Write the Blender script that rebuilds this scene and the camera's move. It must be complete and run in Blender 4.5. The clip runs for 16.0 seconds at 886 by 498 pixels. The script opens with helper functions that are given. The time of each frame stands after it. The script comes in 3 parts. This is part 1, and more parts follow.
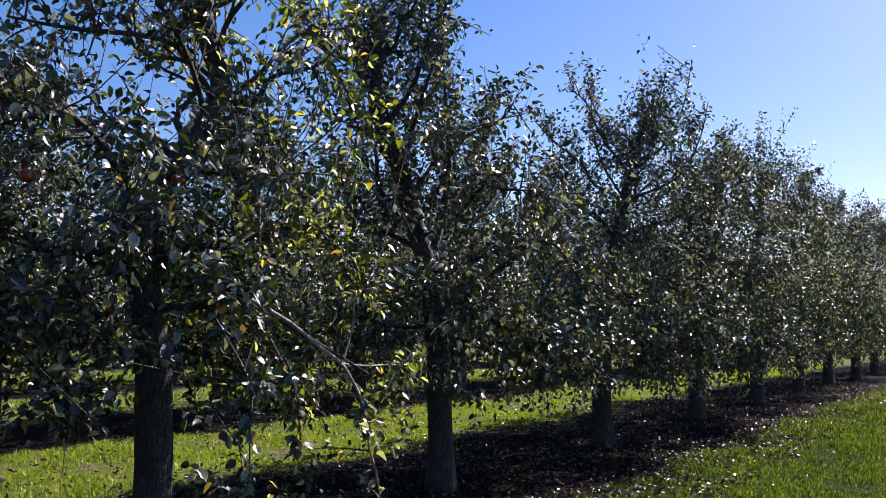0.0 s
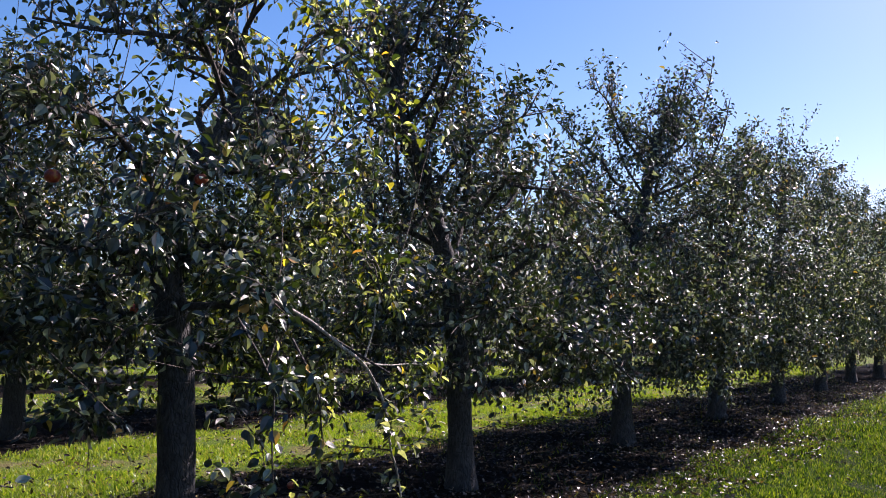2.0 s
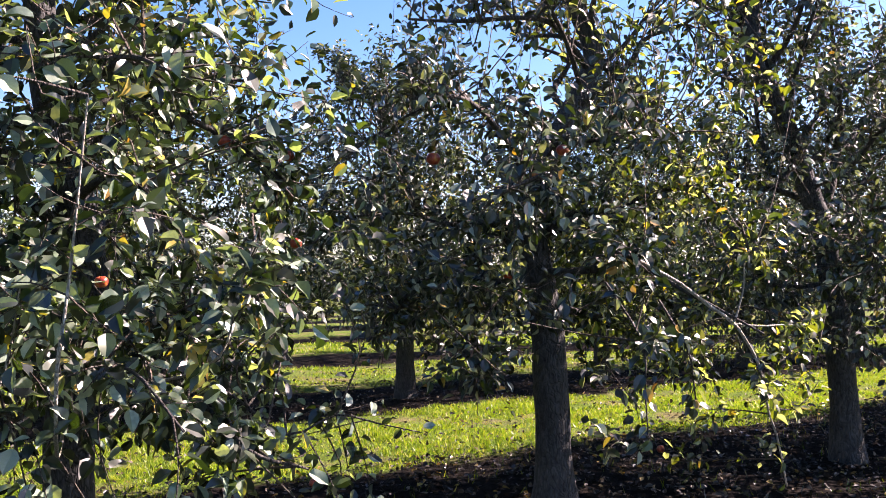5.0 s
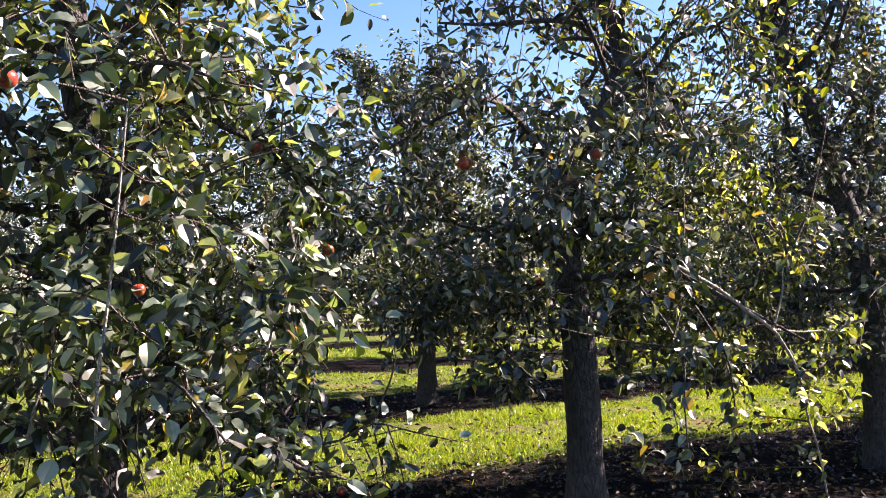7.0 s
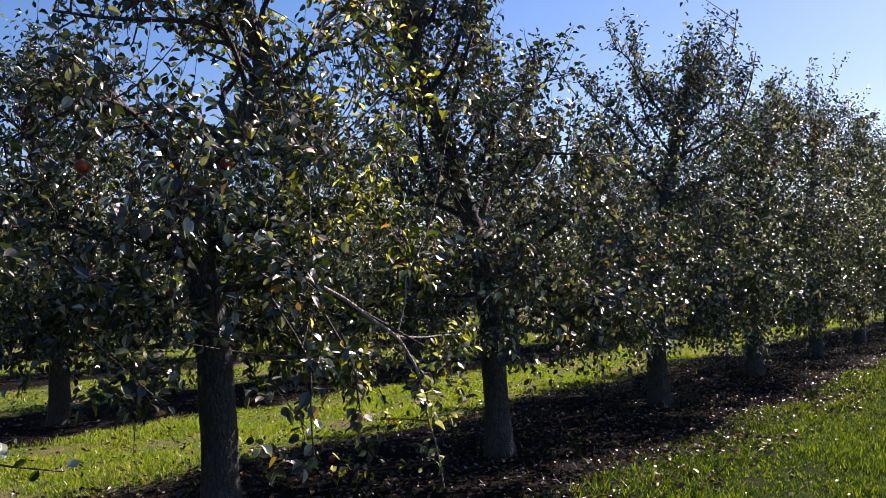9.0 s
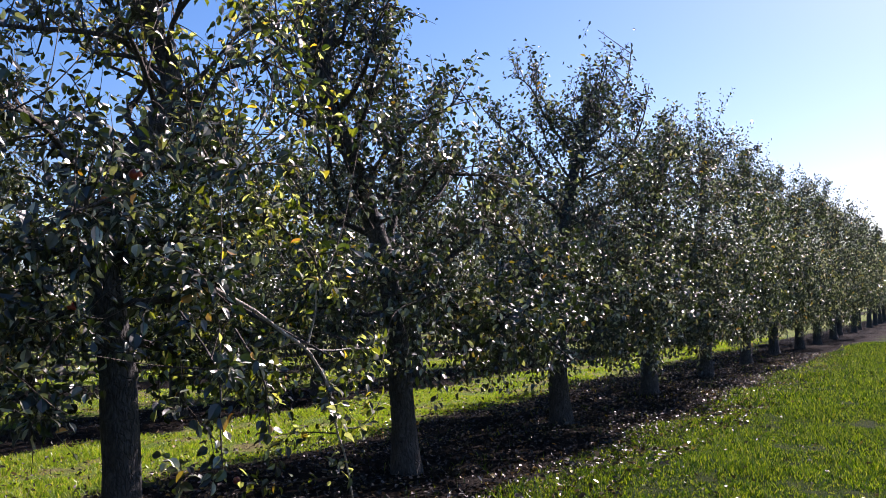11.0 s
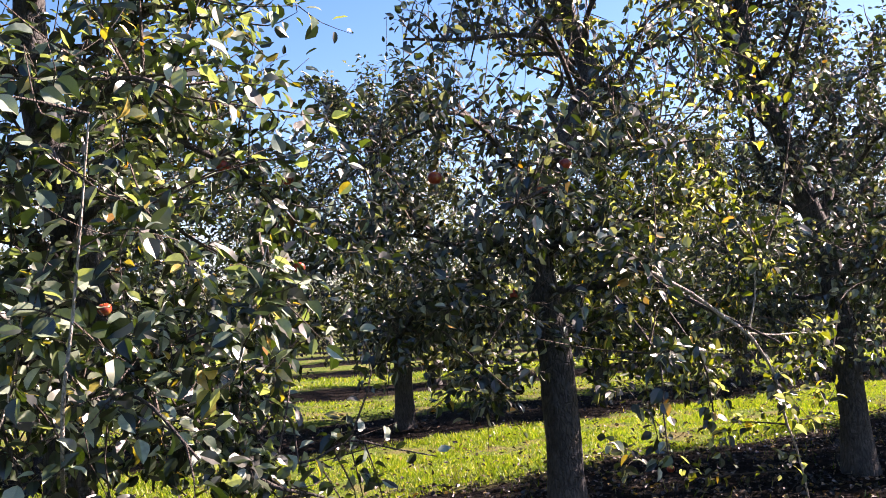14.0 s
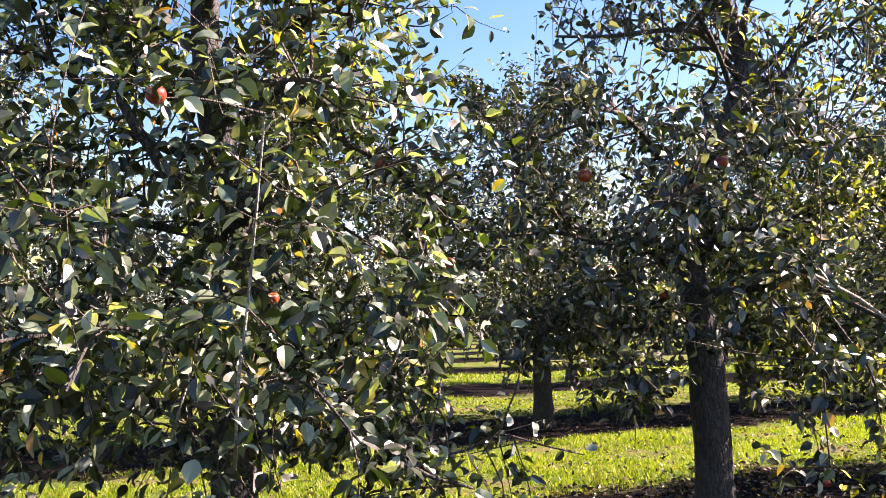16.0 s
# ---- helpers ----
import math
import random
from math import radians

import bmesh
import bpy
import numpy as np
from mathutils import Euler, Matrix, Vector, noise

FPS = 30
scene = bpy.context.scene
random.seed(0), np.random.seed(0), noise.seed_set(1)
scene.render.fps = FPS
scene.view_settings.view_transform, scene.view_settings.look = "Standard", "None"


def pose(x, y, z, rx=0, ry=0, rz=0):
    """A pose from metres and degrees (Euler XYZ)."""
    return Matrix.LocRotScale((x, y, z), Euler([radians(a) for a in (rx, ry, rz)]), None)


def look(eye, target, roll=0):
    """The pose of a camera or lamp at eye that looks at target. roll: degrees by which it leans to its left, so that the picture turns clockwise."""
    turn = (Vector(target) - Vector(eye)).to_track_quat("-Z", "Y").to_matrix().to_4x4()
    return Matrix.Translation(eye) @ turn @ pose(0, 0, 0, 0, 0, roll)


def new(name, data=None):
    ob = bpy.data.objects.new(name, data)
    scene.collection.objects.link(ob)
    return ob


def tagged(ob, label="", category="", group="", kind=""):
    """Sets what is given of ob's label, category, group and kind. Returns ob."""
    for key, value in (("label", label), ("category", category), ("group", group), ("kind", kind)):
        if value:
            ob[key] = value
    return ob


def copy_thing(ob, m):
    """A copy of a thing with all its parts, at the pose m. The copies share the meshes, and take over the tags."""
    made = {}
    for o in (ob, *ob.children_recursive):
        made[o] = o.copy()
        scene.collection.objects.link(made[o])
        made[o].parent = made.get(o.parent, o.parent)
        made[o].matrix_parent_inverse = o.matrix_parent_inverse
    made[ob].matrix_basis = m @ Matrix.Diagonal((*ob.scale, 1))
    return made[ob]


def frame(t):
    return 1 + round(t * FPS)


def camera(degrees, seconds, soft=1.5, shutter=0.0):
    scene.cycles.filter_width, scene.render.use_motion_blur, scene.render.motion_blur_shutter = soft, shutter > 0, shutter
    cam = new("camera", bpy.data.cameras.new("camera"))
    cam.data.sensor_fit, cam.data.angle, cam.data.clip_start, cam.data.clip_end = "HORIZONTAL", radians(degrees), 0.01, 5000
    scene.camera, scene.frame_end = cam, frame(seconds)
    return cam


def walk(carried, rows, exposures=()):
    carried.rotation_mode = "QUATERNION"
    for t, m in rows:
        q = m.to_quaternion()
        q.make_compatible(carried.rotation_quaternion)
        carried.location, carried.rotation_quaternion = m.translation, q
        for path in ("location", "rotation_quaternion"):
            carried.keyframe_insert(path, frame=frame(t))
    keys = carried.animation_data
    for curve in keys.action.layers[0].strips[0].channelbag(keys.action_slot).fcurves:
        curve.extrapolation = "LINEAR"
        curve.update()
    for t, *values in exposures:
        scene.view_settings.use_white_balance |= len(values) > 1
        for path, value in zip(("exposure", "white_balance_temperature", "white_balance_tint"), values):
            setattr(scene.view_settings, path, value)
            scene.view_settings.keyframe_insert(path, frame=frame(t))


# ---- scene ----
# Camera -----------------------------------------------------------------------
cam = camera(55.16, 16.0, soft=0.8)
ROWS = [
    (0.0, 0.001, 0.002, 1.516, 0.02, 4.81, -1.06),
    (0.5, -0.005, 0.006, 1.539, -0.01, 4.60, -1.22),
    (1.0, -0.005, 0.018, 1.528, 0.18, 4.57, -1.20),
    (1.5, -0.010, 0.017, 1.534, 0.29, 4.51, -1.15),
    (2.0, -0.017, 0.005, 1.538, 1.24, 4.51, -1.25),
    (2.5, -0.020, -0.001, 1.531, 2.63, 4.41, -1.36),
    (3.0, -0.026, -0.000, 1.526, 3.91, 4.20, -1.33),
    (3.5, -0.045, -0.027, 1.523, 7.39, 3.79, -1.46),
    (4.0, -0.054, -0.071, 1.500, 14.96, 3.70, -1.57),
    (4.5, -0.046, -0.067, 1.513, 20.51, 2.34, -0.44),
    (5.0, -0.069, -0.099, 1.490, 24.66, 2.41, 0.46),
    (5.2, -0.089, -0.102, 1.505, 25.54, 2.19, 0.56),
    (5.7, -0.125, -0.103, 1.503, 27.30, 2.20, 0.62),
    (6.2, -0.155, -0.102, 1.501, 28.10, 2.35, 0.66),
    (6.7, -0.178, -0.096, 1.499, 27.30, 2.60, 0.68),
    (7.1, -0.185, -0.090, 1.498, 24.60, 2.78, 0.67),
    (7.3, -0.179, -0.085, 1.498, 21.76, 2.82, 0.67),
    (7.5, -0.159, -0.072, 1.503, 18.46, 2.86, 0.78),
    (8.0, -0.059, -0.025, 1.533, 12.62, 2.53, 0.85),
    (8.5, -0.023, -0.019, 1.542, 6.89, 2.37, 1.05),
    (9.0, -0.009, -0.011, 1.542, 3.38, 2.51, 1.40),
    (9.2, 0.006, -0.022, 1.542, 2.41, 2.53, 1.48),
    (9.7, 0.016, -0.045, 1.525, 0.60, 2.85, 1.52),
    (10.3, 0.000, -0.085, 1.490, -1.80, 3.60, 1.56),
    (10.8, -0.030, -0.115, 1.462, -3.20, 4.10, 1.60),
    (11.1, -0.048, -0.126, 1.452, -2.90, 4.28, 1.64),
    (11.3, -0.055, -0.128, 1.449, -0.42, 4.35, 1.67),
    (11.5, -0.066, -0.103, 1.451, 3.76, 4.46, 1.75),
    (12.0, -0.115, -0.084, 1.429, 12.14, 4.38, 3.09),
    (12.5, -0.161, -0.064, 1.437, 18.61, 4.70, 3.36),
    (13.0, -0.178, -0.044, 1.434, 21.21, 4.92, 3.21),
    (13.5, -0.180, -0.053, 1.426, 22.62, 4.97, 3.12),
    (14.0, -0.197, -0.058, 1.425, 23.93, 4.60, 2.63),
    (14.5, -0.191, -0.085, 1.421, 26.46, 4.65, 2.08),
    (15.0, -0.207, -0.083, 1.420, 28.81, 4.72, 1.66),
    (15.5, -0.234, -0.099, 1.421, 31.00, 4.76, 1.24),
    (16.0, -0.244, -0.120, 1.418, 32.98, 4.76, 0.88),
]
EXPOSURES = [(0.0, 1.30, 6000, 36), (3.0, 1.75, 6350, 37), (4.0, 2.15, 6600, 38), (5.0, 2.34, 6750, 39), (7.3, 2.35, 6950, 40), (8.0, 1.91, 6850, 39), (9.2, 1.37, 6450, 37),
             (11.3, 1.65, 6250, 36), (12.0, 2.07, 6550, 37), (13.0, 2.37, 6950, 39), (14.0, 2.37, 7050, 40), (16.0, 2.60, 7300, 41)]
walk(cam, [(t, pose(x, y, z, 90 + pitch, roll, yaw)) for t, x, y, z, yaw, pitch, roll in ROWS], EXPOSURES)

# World and sun ----------------------------------------------------------------
SUN_AZ, SUN_EL = 45.0, 39.0        # degrees to the right of +y, and above the horizon
world = bpy.data.worlds.new("world")
scene.world = world
world.use_nodes = True
wn = world.node_tree
sky = wn.nodes.new("ShaderNodeTexSky")
sky.sky_type = "NISHITA"
sky.sun_disc = False
sky.sun_elevation, sky.sun_rotation = radians(SUN_EL), radians(SUN_AZ)
sky.air_density, sky.dust_density, sky.ozone_density = 1.0, 0.5, 1.5
deep = wn.nodes.new("ShaderNodeHueSaturation")
deep.inputs["Hue"].default_value = 0.497
deep.inputs["Saturation"].default_value = 1.34
wn.links.new(sky.outputs[0], deep.inputs["Color"])
wn.links.new(deep.outputs[0], wn.nodes["Background"].inputs[0])
wn.nodes["Background"].inputs[1].default_value = 0.053
sun = new("sun", bpy.data.lights.new("sun", "SUN"))
sun.data.energy, sun.data.angle, sun.data.color = 5.0, radians(0.53), (1.0, 0.92, 0.79)
to_sun = Vector((math.sin(radians(SUN_AZ)) * math.cos(radians(SUN_EL)), math.cos(radians(SUN_AZ)) * math.cos(radians(SUN_EL)), math.sin(radians(SUN_EL))))
sun.matrix_world = look(to_sun * 60, (0, 0, 0))

# The plan: orchard rows run along U; P counts metres across them ---------------
ROW_TURN = 55.0
U = np.array((math.sin(radians(35)), math.cos(radians(35))))
N = np.array((-U[1], U[0]))
ROW_1, ROW_GAP = 4.6, 5.6


def at(u, p):
    return u * U[0] + p * N[0], u * U[1] + p * N[1]


def ground_z(x, y):
    """Gentle unevenness of the ground."""
    return 0.018 * np.sin(x * 1.3 + 0.6 * y) + 0.014 * np.sin(2.9 * y - 1.1 * x + 1.0) + 0.008 * np.sin(5.3 * x + 4.1 * y)


# Materials --------------------------------------------------------------------
def material(name):
    m = bpy.data.materials.new(name)
    m.use_nodes = True
    nt = m.node_tree
    return m, nt, nt.nodes["Principled BSDF"], nt.nodes["Material Output"]


def node(nt, kind, **inputs):
    n = nt.nodes.new(kind)
    for key, value in inputs.items():
        n.inputs[key.replace("_", " ")].default_value = value
    return n


def ramp(nt, source, stops, constant=False):
    r = nt.nodes.new("ShaderNodeValToRGB")
    if constant:
        r.color_ramp.interpolation = "CONSTANT"
    while len(r.color_ramp.elements) < len(stops):
        r.color_ramp.elements.new(0.5)
    for e, (pos, col) in zip(r.color_ramp.elements, stops):
        e.position, e.color = pos, (*col, 1)
    nt.links.new(source, r.inputs[0])
    return r.outputs[0]


def mix_colour(nt, fac, a, b, blend="MIX"):
    m = nt.nodes.new("ShaderNodeMix")
    m.data_type, m.blend_type = "RGBA", blend
    for sock, value in ((m.inputs[0], fac), (m.inputs[6], a), (m.inputs[7], b)):
        if isinstance(value, bpy.types.NodeSocket):
            nt.links.new(value, sock)
        else:
            sock.default_value = value if isinstance(value, float) else (*value, 1)
    return m.outputs[2]


def leafy(name, stops, single=False, through_share=0.30, rough=0.38, shine=0.9, warm=(2.1, 2.15, 0.55)):
    """A thin leaf: glossy face, light passing through it, each leaf its own tone."""
    m, nt, bsdf, out = material(name)
    if single:
        src = nt.nodes.new("ShaderNodeObjectInfo").outputs["Random"]
    else:
        src = nt.nodes.new("ShaderNodeNewGeometry").outputs["Random Per Island"]
    col = ramp(nt, src, stops)
    coord = nt.nodes.new("ShaderNodeTexCoord")
    mott = node(nt, "ShaderNodeTexNoise", Scale=60.0, Detail=3.0)
    nt.links.new(coord.outputs["Object"], mott.inputs["Vector"])
    col = mix_colour(nt, 0.6, col, ramp(nt, mott.outputs[0], [(0.3, (0.55, 0.55, 0.5)), (0.7, (1.25, 1.2, 1.1))]), "MULTIPLY")
    nt.links.new(col, bsdf.inputs["Base Color"])
    # some faces are waxier than others
    waxy = nt.nodes.new("ShaderNodeMath")
    waxy.operation = "MULTIPLY"
    nt.links.new(src, waxy.inputs[0])
    waxy.inputs[1].default_value = 37.0
    share = nt.nodes.new("ShaderNodeMath")
    share.operation = "FRACT"
    nt.links.new(waxy.outputs[0], share.inputs[0])
    span = nt.nodes.new("ShaderNodeMapRange")
    span.inputs["To Min"].default_value, span.inputs["To Max"].default_value = rough - 0.12, rough + 0.12
    nt.links.new(share.outputs[0], span.inputs["Value"])
    nt.links.new(span.outputs[0], bsdf.inputs["Roughness"])
    bsdf.inputs["Specular IOR Level"].default_value = shine
    bsdf.inputs["IOR"].default_value = 1.52
    trans = nt.nodes.new("ShaderNodeBsdfTranslucent")
    nt.links.new(mix_colour(nt, 1.0, col, warm, "MULTIPLY"), trans.inputs[0])
    mix = nt.nodes.new("ShaderNodeMixShader")
    mix.inputs[0].default_value = through_share
    nt.links.new(bsdf.outputs[0], mix.inputs[1])
    nt.links.new(trans.outputs[0], mix.inputs[2])
    nt.links.new(mix.outputs[0], out.inputs[0])
    return m


# dark upper faces, pale downy undersides doubling as sun glints, a few turned leaves
GREENS = [(0.0, (0.0048, 0.0098, 0.003)), (0.35, (0.009, 0.019, 0.005)), (0.60, (0.017, 0.034, 0.008)), (0.78, (0.038, 0.064, 0.016)),
          (0.80, (0.14, 0.185, 0.13)), (0.972, (0.36, 0.40, 0.32)), (0.977, (0.10, 0.11, 0.03)), (0.990, (0.38, 0.31, 0.05)), (0.996, (0.44, 0.26, 0.05)), (1.0, (0.22, 0.11, 0.05))]
# the second tree: some turned leaves, and brighter tones painting sun glow and glints
TURNING_SUNLIT = [(0.0, (0.006, 0.012, 0.004)), (0.30, (0.012, 0.024, 0.006)), (0.46, (0.036, 0.056, 0.009)), (0.70, (0.115, 0.135, 0.019)),
           (0.72, (0.18, 0.215, 0.15)), (0.950, (0.42, 0.46, 0.38)), (0.960, (0.15, 0.15, 0.03)), (0.984, (0.38, 0.31, 0.05)), (0.993, (0.44, 0.26, 0.05)), (1.0, (0.22, 0.11, 0.05))]
# the densest tree: more pale undersides, standing in for leaves lit by the sun
DOWNY_GLINT = [(0.0, (0.005, 0.0115, 0.004)), (0.32, (0.010, 0.022, 0.007)), (0.50, (0.022, 0.045, 0.012)), (0.66, (0.052, 0.088, 0.022)),
         (0.68, (0.14, 0.21, 0.14)), (0.955, (0.34, 0.42, 0.33)), (0.962, (0.12, 0.13, 0.03)), (0.985, (0.40, 0.33, 0.05)), (0.996, (0.44, 0.26, 0.05)), (1.0, (0.22, 0.11, 0.05))]
LEAVES = {kind: (leafy(kind + "_leaf", tones, through_share=share), leafy(kind + "_leaf_single", tones, single=True, through_share=share))
          for kind, tones, share in (("green", GREENS, 0.13), ("turning", TURNING_SUNLIT, 0.42), ("downy", DOWNY_GLINT, 0.24))}
# most tones near black, the shade under the trees put into them
M_LITTER = leafy("shaded_fallen_leaf", [(0.0, (0.009, 0.007, 0.005)), (0.45, (0.018, 0.014, 0.010)), (0.76, (0.045, 0.034, 0.022)), (0.92, (0.18, 0.13, 0.08)), (0.97, (0.30, 0.20, 0.04)), (1.0, (0.10, 0.11, 0.03))],
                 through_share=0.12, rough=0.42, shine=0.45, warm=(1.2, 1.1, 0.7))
# deeper-toned side grass; the alley copy below has sunshine mixed into its colour
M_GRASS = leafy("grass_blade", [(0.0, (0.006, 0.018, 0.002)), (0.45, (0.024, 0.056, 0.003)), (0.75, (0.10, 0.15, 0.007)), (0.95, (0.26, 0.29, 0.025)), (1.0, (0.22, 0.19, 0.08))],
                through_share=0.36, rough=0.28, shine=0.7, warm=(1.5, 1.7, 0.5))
M_GRASS_SUNLIT = leafy("sunlit_alley_blade", [(0.0, (0.055, 0.115, 0.009)), (0.5, (0.145, 0.225, 0.020)), (0.88, (0.245, 0.305, 0.035)), (0.96, (0.30, 0.27, 0.07)), (1.0, (0.36, 0.30, 0.14))],
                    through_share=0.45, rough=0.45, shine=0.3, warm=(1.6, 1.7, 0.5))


def bark_material(name, dark, light, scale=1.0):
    m, nt, bsdf, out = material(name)
    coord = nt.nodes.new("ShaderNodeTexCoord")
    mapping = nt.nodes.new("ShaderNodeMapping")
    mapping.inputs["Scale"].default_value = (scale, scale, scale * 0.3)
    nt.links.new(coord.outputs["Object"], mapping.inputs[0])
    fine = node(nt, "ShaderNodeTexNoise", Scale=55.0, Detail=6.0, Roughness=0.65)
    nt.links.new(mapping.outputs[0], fine.inputs["Vector"])
    broad = node(nt, "ShaderNodeTexNoise", Scale=7.0, Detail=4.0)
    nt.links.new(coord.outputs["Object"], broad.inputs["Vector"])
    col = ramp(nt, fine.outputs[0], [(0.3, dark), (0.7, light)])
    col = mix_colour(nt, 0.7, col, ramp(nt, broad.outputs[0], [(0.35, (0.6, 0.6, 0.55)), (0.65, (1.3, 1.35, 1.3))]), "MULTIPLY")
    nt.links.new(col, bsdf.inputs["Base Color"])
    bsdf.inputs["Roughness"].default_value = 0.85
    plates = node(nt, "ShaderNodeTexVoronoi", Scale=34.0)
    plates.feature = "DISTANCE_TO_EDGE"
    warp = nt.nodes.new("ShaderNodeVectorMath")
    warp.operation = "MULTIPLY_ADD"
    nt.links.new(broad.outputs["Color"], warp.inputs[0])
    warp.inputs[1].default_value = (0.12, 0.12, 0.05)
    nt.links.new(mapping.outputs[0], warp.inputs[2])
    nt.links.new(warp.outputs[0], plates.inputs["Vector"])
    cracks = ramp(nt, plates.outputs[0], [(0.0, (0, 0, 0)), (0.16, (1, 1, 1))])
    col = mix_colour(nt, 0.4, col, cracks, "MULTIPLY")
    nt.links.new(col, bsdf.inputs["Base Color"])
    relief = nt.nodes.new("ShaderNodeMath")
    relief.operation = "MULTIPLY_ADD"
    nt.links.new(cracks, relief.inputs[0])
    relief.inputs[1].default_value = 0.6
    nt.links.new(fine.outputs[0], relief.inputs[2])
    bump = node(nt, "ShaderNodeBump", Strength=1.0, Distance=0.014)
    nt.links.new(relief.outputs[0], bump.inputs["Height"])
    nt.links.new(bump.outputs[0], bsdf.inputs["Normal"])
    return m


M_BARK = bark_material("bark", (0.015, 0.0145, 0.0142), (0.080, 0.080, 0.080))
M_LIMB = bark_material("limb_bark", (0.018, 0.015, 0.014), (0.075, 0.066, 0.058))
# pale bark tone, also standing in for sun on the bare shoots
M_SHOOT = bark_material("shoot_bark", (0.30, 0.27, 0.23), (0.50, 0.46, 0.41), 2.0)
M_TWIG = bark_material("twig_bark", (0.045, 0.034, 0.028), (0.14, 0.115, 0.095), 2.0)


def apple_material(name):
    m, nt, bsdf, out = material(name)
    coord = nt.nodes.new("ShaderNodeTexCoord")
    big = node(nt, "ShaderNodeTexNoise", Scale=22.0, Detail=3.0)
    nt.links.new(coord.outputs["Object"], big.inputs["Vector"])
    speck = node(nt, "ShaderNodeTexVoronoi", Scale=260.0)
    nt.links.new(coord.outputs["Object"], speck.inputs["Vector"])
    col = ramp(nt, big.outputs[0], [(0.34, (0.42, 0.20, 0.04)), (0.45, (0.36, 0.055, 0.022)), (0.62, (0.17, 0.016, 0.013))])
    col = mix_colour(nt, ramp(nt, speck.outputs[0], [(0.1, (0.5, 0.5, 0.5)), (0.2, (0.0, 0.0, 0.0))]), col, (0.6, 0.35, 0.15))
    nt.links.new(col, bsdf.inputs["Base Color"])
    bsdf.inputs["Roughness"].default_value = 0.32
    return m


M_APPLE = apple_material("apple_skin")


def ground_material():
    """Turf in the alleys, bare leaf-strewn soil along the rows darkened for tree shade."""
    m, nt, bsdf, out = material("orchard_ground")
    coord = nt.nodes.new("ShaderNodeTexCoord")
    dot = nt.nodes.new("ShaderNodeVectorMath")
    dot.operation = "DOT_PRODUCT"
    dot.inputs[1].default_value = (N[0], N[1], 0)
    nt.links.new(coord.outputs["Object"], dot.inputs[0])

    def math_node(op, a, b=0.0):
        n = nt.nodes.new("ShaderNodeMath")
        n.operation = op
        for sock, value in zip(n.inputs, (a, b)):
            if isinstance(value, bpy.types.NodeSocket):
                nt.links.new(value, sock)
            else:
                sock.default_value = value
        return n.outputs[0]

    wander = node(nt, "ShaderNodeTexNoise", Scale=0.9, Detail=4.0)
    nt.links.new(coord.outputs["Object"], wander.inputs["Vector"])
    p = math_node("ADD", dot.outputs["Value"], math_node("MULTIPLY", math_node("SUBTRACT", wander.outputs[0], 0.5), 1.5))
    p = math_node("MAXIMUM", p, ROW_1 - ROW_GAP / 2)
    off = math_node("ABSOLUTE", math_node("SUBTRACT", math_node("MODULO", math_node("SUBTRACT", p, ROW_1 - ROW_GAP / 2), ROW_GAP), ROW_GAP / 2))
    # the dark bare strip of the first row is widest, taking in its shadow
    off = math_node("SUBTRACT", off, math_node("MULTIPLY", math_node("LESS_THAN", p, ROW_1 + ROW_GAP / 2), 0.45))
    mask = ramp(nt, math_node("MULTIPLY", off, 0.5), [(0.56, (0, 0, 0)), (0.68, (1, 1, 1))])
    blades = node(nt, "ShaderNodeTexNoise", Scale=38.0, Detail=7.0, Roughness=0.75)
    nt.links.new(coord.outputs["Object"], blades.inputs["Vector"])
    patches = node(nt, "ShaderNodeTexNoise", Scale=1.7, Detail=4.0)
    nt.links.new(coord.outputs["Object"], patches.inputs["Vector"])
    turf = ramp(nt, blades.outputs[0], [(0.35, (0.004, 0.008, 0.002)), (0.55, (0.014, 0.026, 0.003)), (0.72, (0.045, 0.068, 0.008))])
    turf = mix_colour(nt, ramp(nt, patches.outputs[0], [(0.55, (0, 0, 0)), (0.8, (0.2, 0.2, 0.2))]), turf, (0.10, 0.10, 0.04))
    # alley turf brightened, so the sun on it is in the colour
    sunlit_turf = ramp(nt, blades.outputs[0], [(0.35, (0.024, 0.042, 0.007)), (0.55, (0.08, 0.125, 0.020)), (0.72, (0.18, 0.235, 0.045))])
    turf = mix_colour(nt, math_node("GREATER_THAN", dot.outputs["Value"], ROW_1), turf, sunlit_turf)
    # worn, leaf-brown places in the alleys
    worn = ramp(nt, patches.outputs[0], [(0.47, (0, 0, 0)), (0.62, (0.75, 0.75, 0.75))])
    turf = mix_colour(nt, math_node("MULTIPLY", worn, math_node("GREATER_THAN", dot.outputs["Value"], ROW_1)), turf, (0.13, 0.105, 0.055))
    crumbs = node(nt, "ShaderNodeTexVoronoi", Scale=24.0)
    nt.links.new(coord.outputs["Object"], crumbs.inputs["Vector"])
    # soil kept almost black, carrying the shade of the crowns in its colour
    shaded_earth = ramp(nt, crumbs.outputs["Color"], [(0.2, (0.004, 0.0035, 0.003)), (0.55, (0.008, 0.0065, 0.0055)), (0.85, (0.018, 0.014, 0.011))])
    nt.links.new(mix_colour(nt, mask, shaded_earth, turf), bsdf.inputs["Base Color"])
    bsdf.inputs["Roughness"].default_value = 1.0
    bsdf.inputs["Specular IOR Level"].default_value = 0.05
    bump = node(nt, "ShaderNodeBump", Strength=0.9, Distance=0.03)
    nt.links.new(blades.outputs[0], bump.inputs["Height"])
    nt.links.new(bump.outputs[0], bsdf.inputs["Normal"])
    return m


M_GROUND = ground_material()


